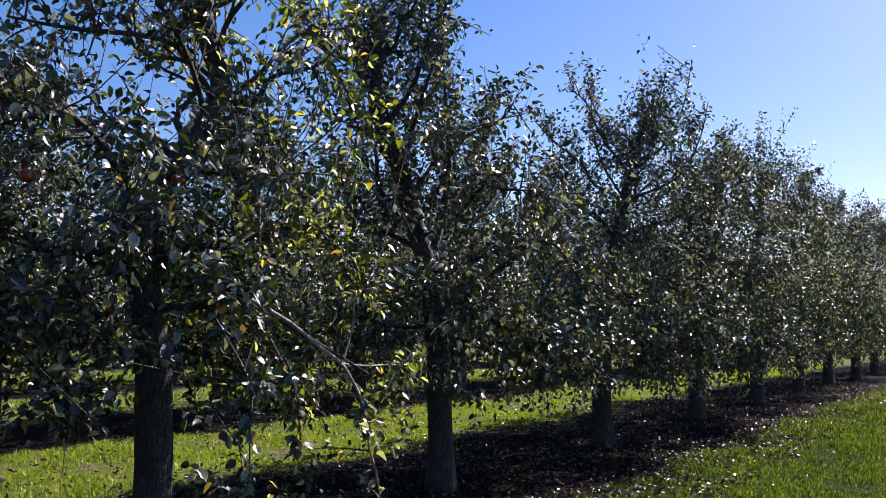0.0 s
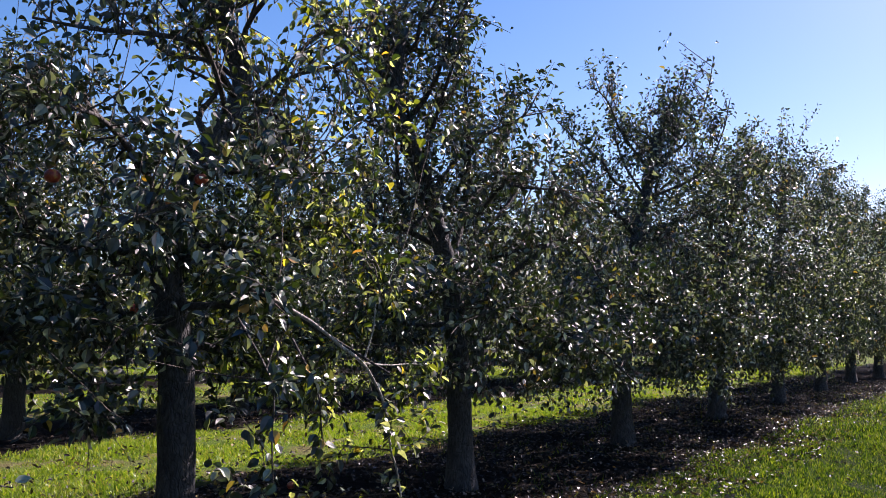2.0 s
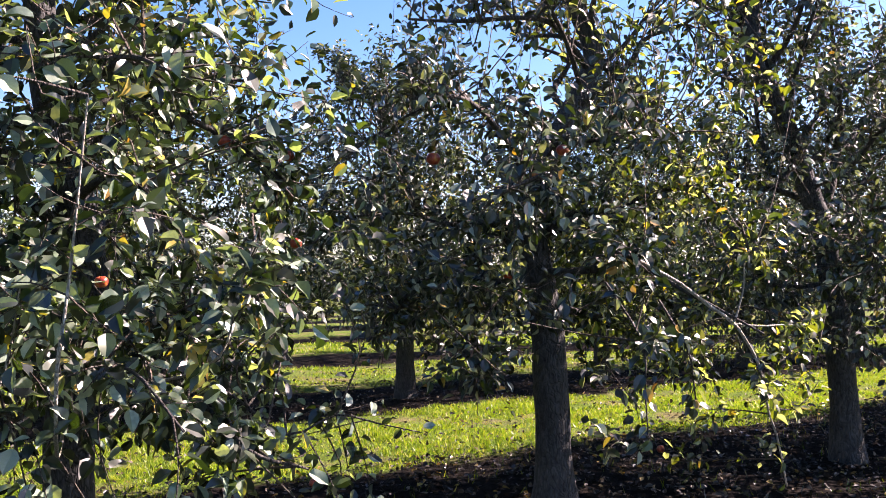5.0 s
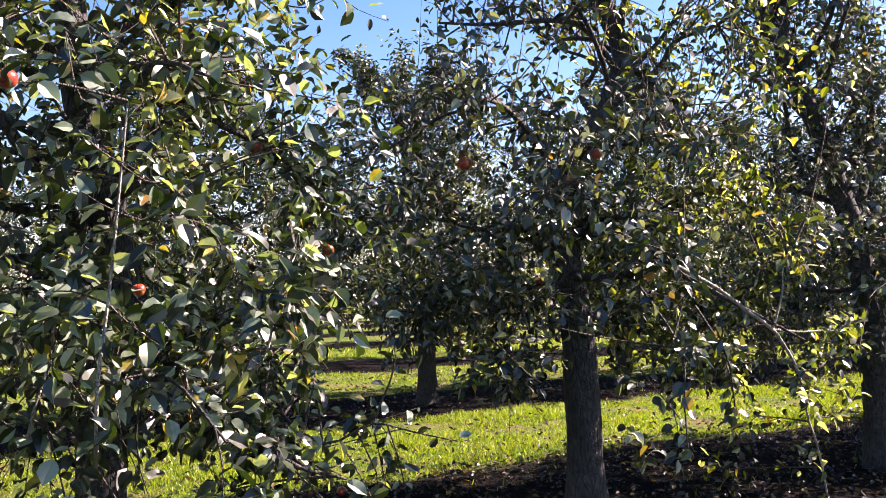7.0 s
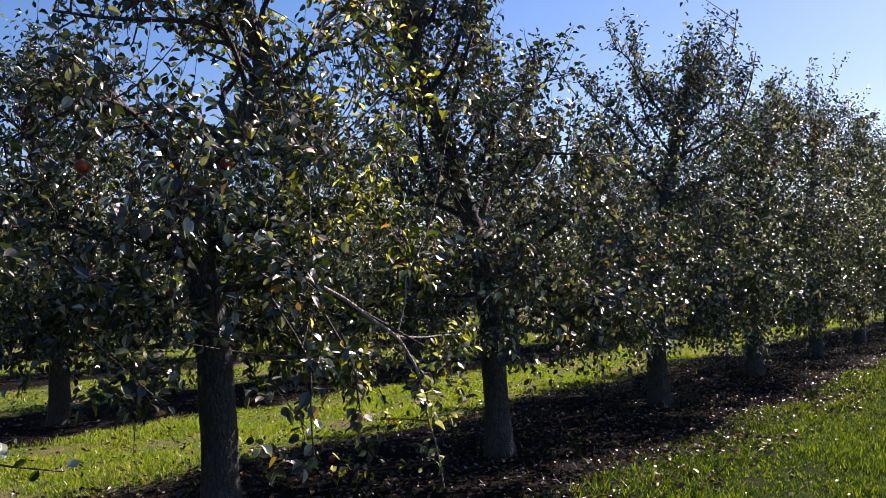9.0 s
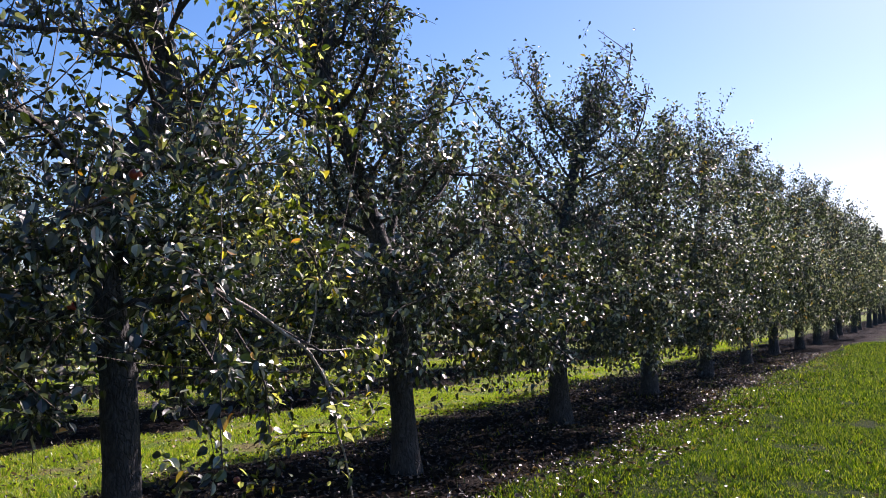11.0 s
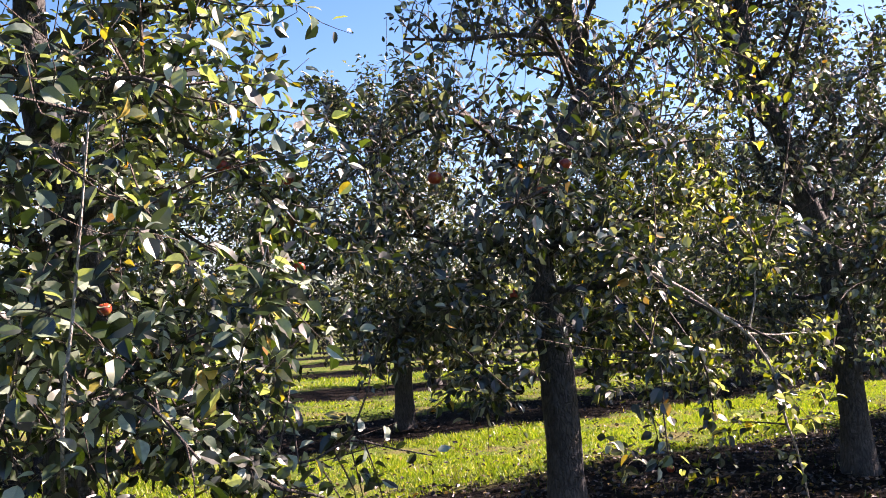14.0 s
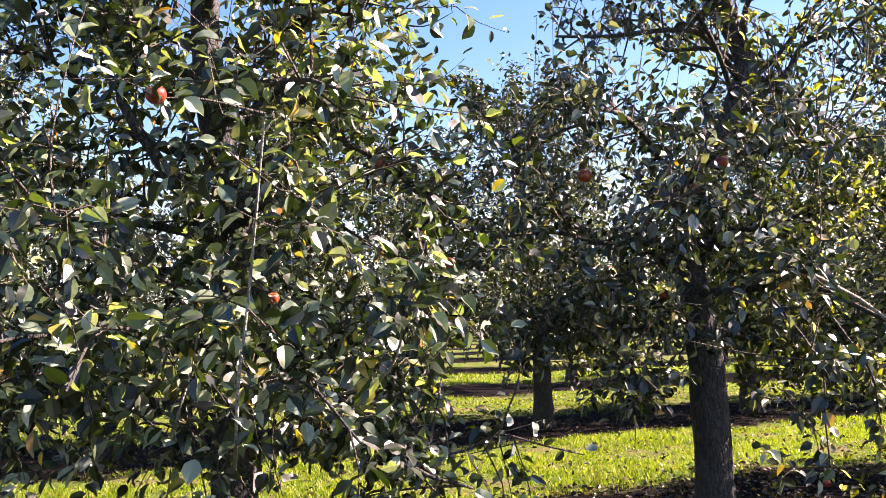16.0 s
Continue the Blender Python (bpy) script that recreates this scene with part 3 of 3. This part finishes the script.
# The row beside the camera
TREE_Z = grow(11, [(0, 0, -0.05), (0.0, 0, 0.9), (0.08, 0, 1.45), (0.0, 0.0, 2.0), (-0.1, 0, 2.4), (-0.17, 0, 3.04), (-0.15, 0, 3.9)],
              [([(-0.05, -0.1, 1.75), (-0.35, -0.4, 2.1), (-0.60, -0.45, 2.5), (-0.49, -0.45, 2.75), (-0.5, -0.45, 3.3)], 0.035, 0.012, 9),
               ([(0.0, 0, 2.05), (0.14, -0.2, 2.28), (0.38, -0.25, 2.4), (0.7, -0.25, 2.3), (1.0, -0.25, 2.12)], 0.034, 0.008, 9),
               ([(-0.05, -0.2, 0.85), (-0.2, -1.35, 0.9), (-0.24, -1.68, 1.22), (-0.21, -1.68, 1.48), (-0.18, -1.68, 1.82), (-0.155, -1.69, 2.14)], 0.0085, 0.0035, 3),
               ([(0.0, -0.1, 1.1), (0.3, -0.9, 1.1), (0.5, -1.3, 0.85), (0.75, -1.35, 0.75)], 0.02, 0.005, 9),
               ([(0.3, -0.9, 1.1), (0.5, -1.05, 1.05), (0.75, -1.08, 0.85), (0.98, -1.1, 0.92), (1.2, -1.1, 0.86), (1.42, -1.1, 0.80)], 0.008, 0.003, 2.5),
               ([(0.0, -0.2, 1.0), (0.28, -1.5, 1.2), (0.35, -1.68, 1.48), (0.43, -1.68, 1.72)], 0.007, 0.003, 3),
               ([(-0.05, -0.2, 1.0), (-0.4, -1.3, 1.0), (-0.36, -1.45, 1.3), (-0.33, -1.5, 1.55)], 0.007, 0.003, 3),
               ([(0.0, -0.1, 1.15), (-0.4, -0.9, 1.35), (-0.65, -1.6, 1.42), (-0.75, -1.95, 1.25)], 0.012, 0.004, 5),
               ([(0.0, -0.1, 1.3), (-0.7, -0.9, 1.4), (-1.1, -1.5, 1.35), (-1.3, -1.8, 1.2)], 0.012, 0.004, 5),
               ([(0.0, -0.1, 1.1), (-0.1, -1.0, 1.2), (0.0, -1.6, 1.22), (0.1, -1.95, 1.05)], 0.012, 0.004, 4),
               ([(0.0, -0.1, 1.5), (-0.4, -0.9, 1.6), (-0.8, -1.6, 1.75), (-1.0, -1.9, 1.65)], 0.012, 0.004, 5)],
              limbs=24, leaf_scale=1.12, side_squeeze=0.9, shift=-0.15, fill=400, front=30, low=0.8, airy=0.85, thin=0.56, wands=75, clear=(((-0.36, -0.05), -1.45, 2.3, 0.12),))
TREE_A = grow(23, [(0, 0, -0.05), (-0.02, 0, 0.7), (-0.06, 0, 1.3), (-0.16, 0, 1.82), (-0.12, 0, 2.08), (0.1, 0, 2.55), (0.40, 0, 3.08), (0.22, 0, 3.5), (0.25, 0.0, 3.95)],
              [([(-0.54, -1.4, 1.61), (-0.36, -1.4, 1.54), (-0.22, -1.4, 1.48), (-0.03, -1.4, 1.37), (0.16, -1.4, 1.27), (0.27, -1.4, 1.15), (0.36, -1.4, 1.02), (0.41, -1.4, 0.8), (0.5, -1.4, 0.6), (0.56, -1.4, 0.34)], 0.0125, 0.005, 2),
               ([(-0.4, -1.0, 1.5), (-0.5, -1.38, 1.2), (-0.50, -1.4, 0.92), (-0.48, -1.4, 0.66)], 0.007, 0.003, 4),
               ([(-0.1, -1.1, 1.4), (-0.18, -1.38, 1.15), (-0.16, -1.4, 0.98), (-0.14, -1.4, 0.84)], 0.007, 0.003, 4),
               ([(0.16, -1.4, 1.27), (0.24, -1.4, 1.46), (0.26, -1.4, 1.61), (0.36, -1.4, 1.74)], 0.006, 0.0025, 2),
               ([(0.16, -1.4, 1.27), (0.39, -1.4, 1.25), (0.63, -1.4, 1.25), (0.78, -1.4, 1.21), (0.88, -1.4, 1.14)], 0.006, 0.002, 4),
               ([(0.41, -1.4, 0.8), (0.61, -1.4, 0.77), (0.76, -1.4, 0.82), (0.87, -1.4, 0.92)], 0.005, 0.002, 3),
               ([(-0.14, 0, 1.8), (0.0, -0.2, 1.9), (0.25, -0.25, 1.88), (0.6, -0.3, 2.05)], 0.04, 0.012, 9),
               ([(0.35, 0, 3.0), (-0.1, -0.2, 3.2), (-0.45, -0.3, 3.17), (-0.9, -0.3, 3.08), (-1.25, -0.3, 3.04)], 0.026, 0.007, 9),
               ([(0.38, 0, 3.1), (0.62, -0.05, 2.95), (0.85, -0.1, 2.8)], 0.034, 0.016, 11),
               ([(-0.1, 0, 1.9), (-0.5, -0.6, 2.0), (-0.9, -1.15, 2.05), (-1.25, -1.3, 1.95)], 0.026, 0.007, 10),
               ([(-0.12, 0, 2.0), (-0.6, -0.4, 2.3), (-1.1, -0.7, 2.5), (-1.5, -0.8, 2.45)], 0.026, 0.007, 10),
               ([(-0.1, -0.05, 1.5), (-0.5, -0.2, 1.45), (-0.8, -0.3, 1.2), (-0.85, -0.35, 0.85)], 0.012, 0.004, 8),
               ([(-0.06, -0.05, 1.72), (-0.5, -0.15, 1.75), (-0.95, -0.3, 1.6), (-1.15, -0.4, 1.35)], 0.012, 0.004, 8),
               ([(-0.1, -0.1, 1.85), (-0.35, -0.8, 1.85), (-0.6, -1.25, 1.68), (-0.56, -1.4, 1.62), (-0.52, -1.4, 1.6)], 0.015, 0.0115, 4)],
              limbs=22, side_squeeze=1.0, shift=-0.02, front=110, airy=0.30, top_air=0.26, bushy=0.9, thin=1.0, fill=300, wands=85, leaf_scale=0.92, clear=(((-0.2, 1.8), -0.65, 1.68, 0.06), ((0.1, 2.3), -0.8, 2.6, 0.12), ((-0.85, 0.3), -0.85, 1.8, 0.08), ((-1.25, -0.12), -0.25, 2.2, 0.4), ((-2.5, -0.35), 2.0, 1.2, 0.55), ((-2.5, -0.9), 2.5, 1.75, 0.5)))
TREE_B = grow(35, [(0, 0, -0.05), (-0.05, 0, 0.6), (-0.1, 0, 1.14), (-0.24, 0, 1.9), (-0.47, 0, 2.35), (-0.65, 0, 2.74), (-0.9, 0, 3.1), (-1.08, 0, 3.35), (-1.05, 0, 3.95)],
              [([(-0.5, 0, 2.4), (-0.75, -0.1, 2.45), (-0.95, -0.1, 2.3)], 0.035, 0.02, 9),
               ([(-0.3, 0, 2.0), (-0.05, 0.0, 2.6), (0.0, 0.0, 3.2), (-0.1, 0.0, 3.9)], 0.045, 0.012, 10),
               ([(-0.2, 0, 1.8), (0.4, 0.1, 2.35), (1.0, 0.1, 2.85), (1.5, 0.1, 3.3)], 0.035, 0.01, 10),
               ([(-0.05, 0, 2.6), (0.4, -0.05, 3.05), (0.65, -0.05, 3.5), (0.8, 0.0, 3.9)], 0.03, 0.01, 10),
               ([(-0.1, -0.1, 1.7), (0.5, -0.5, 2.2), (0.85, -0.55, 2.5), (1.05, -0.5, 2.85)], 0.032, 0.01, 10),
               ([(0.0, 0.0, 3.0), (0.3, 0.4, 3.3), (0.8, 0.6, 3.5), (1.3, 0.6, 3.6)], 0.026, 0.008, 10)],
              limbs=22, shoots=6, bushy=0.8, low=0.95, danglers=22, thin=0.9, front=60, airy=0.52, top_air=0.30, top=4.7, leaf_scale=0.88, side_squeeze=1.0, shift=0.05, fill=320, wands=140, crest=1.0, slim=0.66, lift=1.9, clear=(((-2.6, -0.5), -0.95, 2.6, 0.6),))
TREE_C = grow(47, [(0, 0, -0.05), (-0.05, 0, 1.0), (0.25, 0, 2.25), (0.6, -0.05, 3.3), (0.8, -0.15, 4.1)],
              [([(0.75, -0.15, 3.95), (1.05, -0.15, 4.2), (1.4, -0.15, 4.1)], 0.022, 0.008, 7),
               ([(0.55, -0.05, 3.2), (0.5, 0.25, 3.7), (0.4, 0.35, 4.2), (0.45, 0.4, 4.9)], 0.02, 0.005, 7),
               ([(0.7, -0.1, 3.6), (0.9, -0.5, 4.0), (1.0, -0.7, 4.5), (1.05, -0.8, 5.1)], 0.02, 0.005, 9),
               ([(0.6, -0.1, 3.2), (0.8, -0.7, 3.5), (0.9, -0.95, 4.0), (0.95, -1.05, 4.5)], 0.02, 0.005, 9)], limbs=22, bushy=1.0, fan=1.2, front=120, shoots=14, top=5.1, thin=1.25, airy=0.46, top_air=0.24, leaf_scale=0.85, fill=340, low=0.8, danglers=42, sway=0.2, wands=110, crest=1.35, lift=1.0)
TREE_D = grow(59, [(0, 0, -0.05), (0.05, 0, 0.85), (0.3, 0, 2.5), (0.5, -0.2, 3.98)], limbs=22, bushy=0.5, fan=1.0, front=110, shoots=15, top=5.0, thin=1.25, airy=0.48, top_air=0.27, leaf_scale=0.88, fill=350, low=0.8, danglers=42, sway=0.25, wands=170, crest=1.1, lift=1.0)
apple_tree(0.43, 4.68, "dense apple tree with glossy leaves and long upright pale shoots", TREE_Z, 0.12, singles=280, pale=(2, 5, 6), foliage="downy")
apple_tree(3.43, 4.6, "gnarled apple tree with crooked leaning trunk and drooping branch", TREE_A, 0.118, singles=280, pale=(0, 3, 4), foliage="turning")
apple_tree(6.5, 4.53, "apple tree with trunk bent over to one side, mostly green", TREE_B, 0.115, ovate=3)
apple_tree(10.02, 4.53, "tall apple tree with pruned stub and tuft of upright shoots", TREE_C, 0.13, fine=False, knot=True, ovate=3, wood_from=0.0025)
apple_tree(13.75, 4.6, "tall apple tree with pruned stub and tuft of upright shoots", TREE_D, 0.13, fine=False, knot=True, ovate=3, wood_from=0.004)

# Trees of the same kind, farther along and behind
FARTHER = "green apple tree in an orchard row, leaves turning yellow"
stock = []
for k in range(4):
    g = grow(100 + k, straight(np.random.default_rng(40 + k)), limbs=16, shoots=13, bushy=0.7, front=80, thin=0.98 if k in (0, 3) else 1.15, airy=0.55 if k in (0, 3) else 0.85, leaf_scale=1.06, fill=300, top=5.5, low=0.65 if k in (0, 3) else 1.15, danglers=44 if k in (0, 3) else 8, wands=85)
    u, p = ((17.55, 4.65), (5.25, 10.2), (8.7, 10.2), (21.2, 4.66))[k]
    stock.append(apple_tree(u, p, FARTHER, g, 0.125, fine=False))
for k in (0, 3):
    stock[k].scale = (1.0, 1.0, 1.13)
far_stock = []
for k in range(3):
    g = grow(130 + k, straight(np.random.default_rng(60 + k)), limbs=12, shoots=10, thin=0.28, airy=0.6, leaf_scale=1.7, fill=260, top=5.5, low=1.1, danglers=6, wands=45)
    far_stock.append(apple_tree(2.0 + 3.5 * k, ROW_1 + 2 * ROW_GAP, FARTHER, g, 0.12, fine=False))
placing = random.Random(5)


def another(kinds, u, p, tall=1.0):
    x, y = at(u + placing.uniform(-0.25, 0.25), p + placing.uniform(-0.12, 0.12))
    src = kinds[placing.randrange(len(kinds))]
    t = copy_thing(src, pose(x, y, float(ground_z(x, y)) - 0.02, 0, 0, ROW_TURN + placing.choice((0, 180)) + placing.uniform(-25, 25)))
    t.scale = (1.0, 1.0, placing.uniform(0.93, 1.05) * tall)


for k in range(13):
    another(stock[::3] if k < 4 else far_stock, 24.8 + 3.6 * k, ROW_1 + 0.05, 1.15)
for u in (-6.4, -2.9):
    another(stock, u, ROW_1)
for u in (-5.0, -1.6, 1.8, 12.0, 15.4, 18.8, 22.2, 25.6, 29.0, 32.4, 35.8):
    another(stock[1:3], u, ROW_1 + ROW_GAP)
for u in (-5.0, -1.5, 12.5, 16.0, 19.5, 23.0, 26.5, 30.0, 33.5, 37.0):
    another(far_stock, u, ROW_1 + 2 * ROW_GAP)
for row in range(3, 6):
    for k in range(11):
        another(far_stock, -5.5 + 2.2 * (row - 2) + 3.5 * k, ROW_1 + ROW_GAP * row)

# Apples -----------------------------------------------------------------------
def apple_mesh():
    bm = bmesh.new()
    bmesh.ops.create_uvsphere(bm, u_segments=16, v_segments=10, radius=0.038)
    for v in bm.verts:
        r = math.hypot(v.co.x, v.co.y) / 0.038
        v.co.z = v.co.z * 0.92 - (0.012 if v.co.z > 0 else -0.006) * max(0, 1 - r * 1.8) ** 1.2
        taper = 1 + 0.10 * v.co.z / 0.038
        v.co.x, v.co.y = v.co.x * taper, v.co.y * taper
    for f in bm.faces:
        f.smooth = True
    me = bpy.data.meshes.new("fruit")
    bm.to_mesh(me)
    bm.free()
    me.materials.append(M_APPLE)
    return me


def stalk_mesh():
    line = curve_points([(0, 0, 0.022), (0.002, 0.001, 0.035), (0.007, 0.003, 0.055)], 5)
    v, q, t = tube(line, np.full(5, 0.0016), 5)
    return mesh_from("stalk", v, [q, t], M_TWIG, True)


FRUIT, STALK = apple_mesh(), stalk_mesh()


def apple(u, p, z, label, scale=1.0, tip=(0, 0, 0), group="apples on the trees"):
    x, y = at(u, p)
    a = tagged(new("apple"), label, "apple", group)
    part_of(a, "fruit", FRUIT), part_of(a, "stalk", STALK)
    if z is None:
        z = float(ground_z(x, y)) + 0.036 * scale
    a.matrix_world = pose(x, y, z, *tip) @ Matrix.Diagonal((scale, scale, scale, 1))
    return a


for u, p, z, s in ((-0.08, 2.95, 2.15, 0.9), (1.13, 4.4, 2.25, 1.0), (1.48, 4.4, 2.2, 0.95), (2.69, 3.75, 2.09, 1.0), (2.86, 3.75, 2.24, 0.95), (2.28, 4.2, 2.21, 1.1), (1.45, 4.2, 1.71, 0.85), (0.39, 3.45, 1.51, 0.7), (2.86, 4.3, 1.54, 0.75)):
    apple(u, p, z, "ripe orange-red apple hanging among the leaves", s, (placing.uniform(-15, 15), placing.uniform(-15, 15), placing.uniform(0, 360)))
for u, p in ((2.24, 5.94), (5.33, 5.54), (4.12, 5.36)):
    apple(u, p, None, "fallen red apple lying among dead leaves", placing.uniform(0.85, 1.05), (placing.uniform(60, 120), placing.uniform(-40, 40), placing.uniform(0, 360)), "fallen apples")

# Ground, turf and fallen leaves -------------------------------------------------
def sheet():
    steps = np.concatenate((-np.geomspace(30, 1500, 14)[::-1], np.arange(-28, 28.01, 0.4), np.geomspace(30, 1500, 14)))
    gx, gy = np.meshgrid(steps, steps, indexing="ij")
    gy = gy + 8.0
    near = np.clip((60 - np.hypot(gx, gy)) / 30, 0, 1)
    v = np.stack((gx, gy, ground_z(gx, gy) * near), -1).reshape(-1, 3)
    n = len(steps)
    i, j = np.meshgrid(np.arange(n - 1), np.arange(n - 1), indexing="ij")
    a = (i * n + j).ravel()
    return mesh_from("ground", v, [np.stack((a, a + n, a + n + 1, a + 1), 1)], M_GROUND, True)


tagged(new("ground", sheet()), "mown orchard grass with bare leaf-strewn strips under the trees, painted dark for shade", "ground", kind="structure")


def turf(name, u_range, p_range, per_m2, height, width, label, mat, bare=0.5):
    rng = np.random.default_rng(int(per_m2 * 7 + p_range[0] * 13 + u_range[0]))
    n = int((u_range[1] - u_range[0]) * (p_range[1] - p_range[0]) * per_m2)
    u, p = rng.uniform(*u_range, n), rng.uniform(*p_range, n)
    clump = np.sin(u * 2.3 + 1.7 * np.sin(p * 2.1)) * np.sin(p * 3.1 + u * 0.7) + 0.6 * np.sin(u * 9.1 - p * 7.3 + 2 * np.sin(u * 3.7)) * np.sin(p * 11.0 + 1.3 * u)
    edge = np.minimum(p - p_range[0], p_range[1] - p) / 0.5
    keep = (rng.uniform(size=n) < np.clip(0.95 - 0.5 * bare + bare * clump, 0.18, 1)) & (rng.uniform(size=n) < np.clip(edge + 0.15, 0, 1))
    u, p, clump = u[keep], p[keep], clump[keep]
    n = len(u)
    x, y = u * U[0] + p * N[0], u * U[1] + p * N[1]
    az = rng.uniform(0, 2 * np.pi, n)
    h = height * rng.uniform(0.4, 1.15, n) * np.clip(1 + 0.55 * clump, 0.3, 2.0)
    lean = rng.uniform(0.1, 1.1, n) * h
    la = rng.uniform(0, 2 * np.pi, n)
    w = width * rng.uniform(0.6, 1.3, n)
    z = ground_z(x, y) - 0.005
    dx, dy = np.cos(az) * w / 2, np.sin(az) * w / 2
    a = np.stack((x - dx, y - dy, z), 1)
    b = np.stack((x + dx, y + dy, z), 1)
    c = np.stack((x + lean * np.cos(la), y + lean * np.sin(la), z + h), 1)
    v = np.stack((a, b, c), 1).reshape(-1, 3)
    me = mesh_from(name, v, [np.arange(3 * n).reshape(-1, 3)], mat)
    return tagged(new(name, me), label, "grass", kind="stuff")


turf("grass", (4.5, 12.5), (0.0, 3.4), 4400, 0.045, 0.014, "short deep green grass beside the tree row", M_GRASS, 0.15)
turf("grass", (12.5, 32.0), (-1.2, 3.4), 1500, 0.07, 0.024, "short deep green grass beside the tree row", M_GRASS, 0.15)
turf("grass", (-2.5, 13.5), (6.2, 9.1), 3300, 0.042, 0.015, "short green grass between two tree rows, sunlight put into its colour", M_GRASS_SUNLIT)
turf("grass", (-2.0, 24.0), (11.6, 14.7), 600, 0.045, 0.02, "short green grass between two tree rows, sunlight put into its colour", M_GRASS_SUNLIT)
turf("grass", (0.0, 28.0), (17.2, 20.4), 300, 0.06, 0.03, "short green grass between two tree rows, sunlight put into its colour", M_GRASS_SUNLIT)
turf("grass", (13.5, 36.0), (6.3, 9.1), 550, 0.045, 0.022, "short green grass between two tree rows, sunlight put into its colour", M_GRASS_SUNLIT)
turf("grass", (-4.0, 24.0), (3.2, 6.4), 60, 0.07, 0.009, "sparse grass tufts under the trees", M_GRASS)


def litter(name, u_range, p_range, per_m2, label):
    rng = np.random.default_rng(int(per_m2 * 3 + p_range[0] * 17))
    n = int((u_range[1] - u_range[0]) * (p_range[1] - p_range[0]) * per_m2)
    u, p = rng.uniform(*u_range, n), rng.uniform(*p_range, n)
    x, y = u * U[0] + p * N[0], u * U[1] + p * N[1]
    pos = np.stack((x, y, ground_z(x, y) + rng.uniform(0.004, 0.045, n)), 1)
    d = unit(np.stack((rng.normal(size=n), rng.normal(size=n), rng.normal(size=n) * 0.35), 1))
    up = unit(np.array((0, 0, 1.0)) + rng.normal(size=(n, 3)) * 0.45)
    side = unit(np.cross(up, d))
    me = leaf_mesh(name, pos, d, side, np.cross(d, side), np.clip(rng.normal(0.046, 0.010, n), 0.025, 0.07), M_LITTER, 3)
    return tagged(new(name, me), label, "fallen leaves", kind="stuff")


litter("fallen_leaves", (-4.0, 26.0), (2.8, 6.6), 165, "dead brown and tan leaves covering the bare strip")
litter("fallen_leaves", (-4.0, 16.0), (9.5, 14.0), 40, "scattered dead leaves lying in the grass")
litter("fallen_leaves", (2.5, 20.0), (0.0, 2.9), 10, "scattered dead leaves lying in the grass")
litter("fallen_leaves", (-4.0, 16.0), (6.6, 9.5), 40, "scattered dead leaves lying in the grass")
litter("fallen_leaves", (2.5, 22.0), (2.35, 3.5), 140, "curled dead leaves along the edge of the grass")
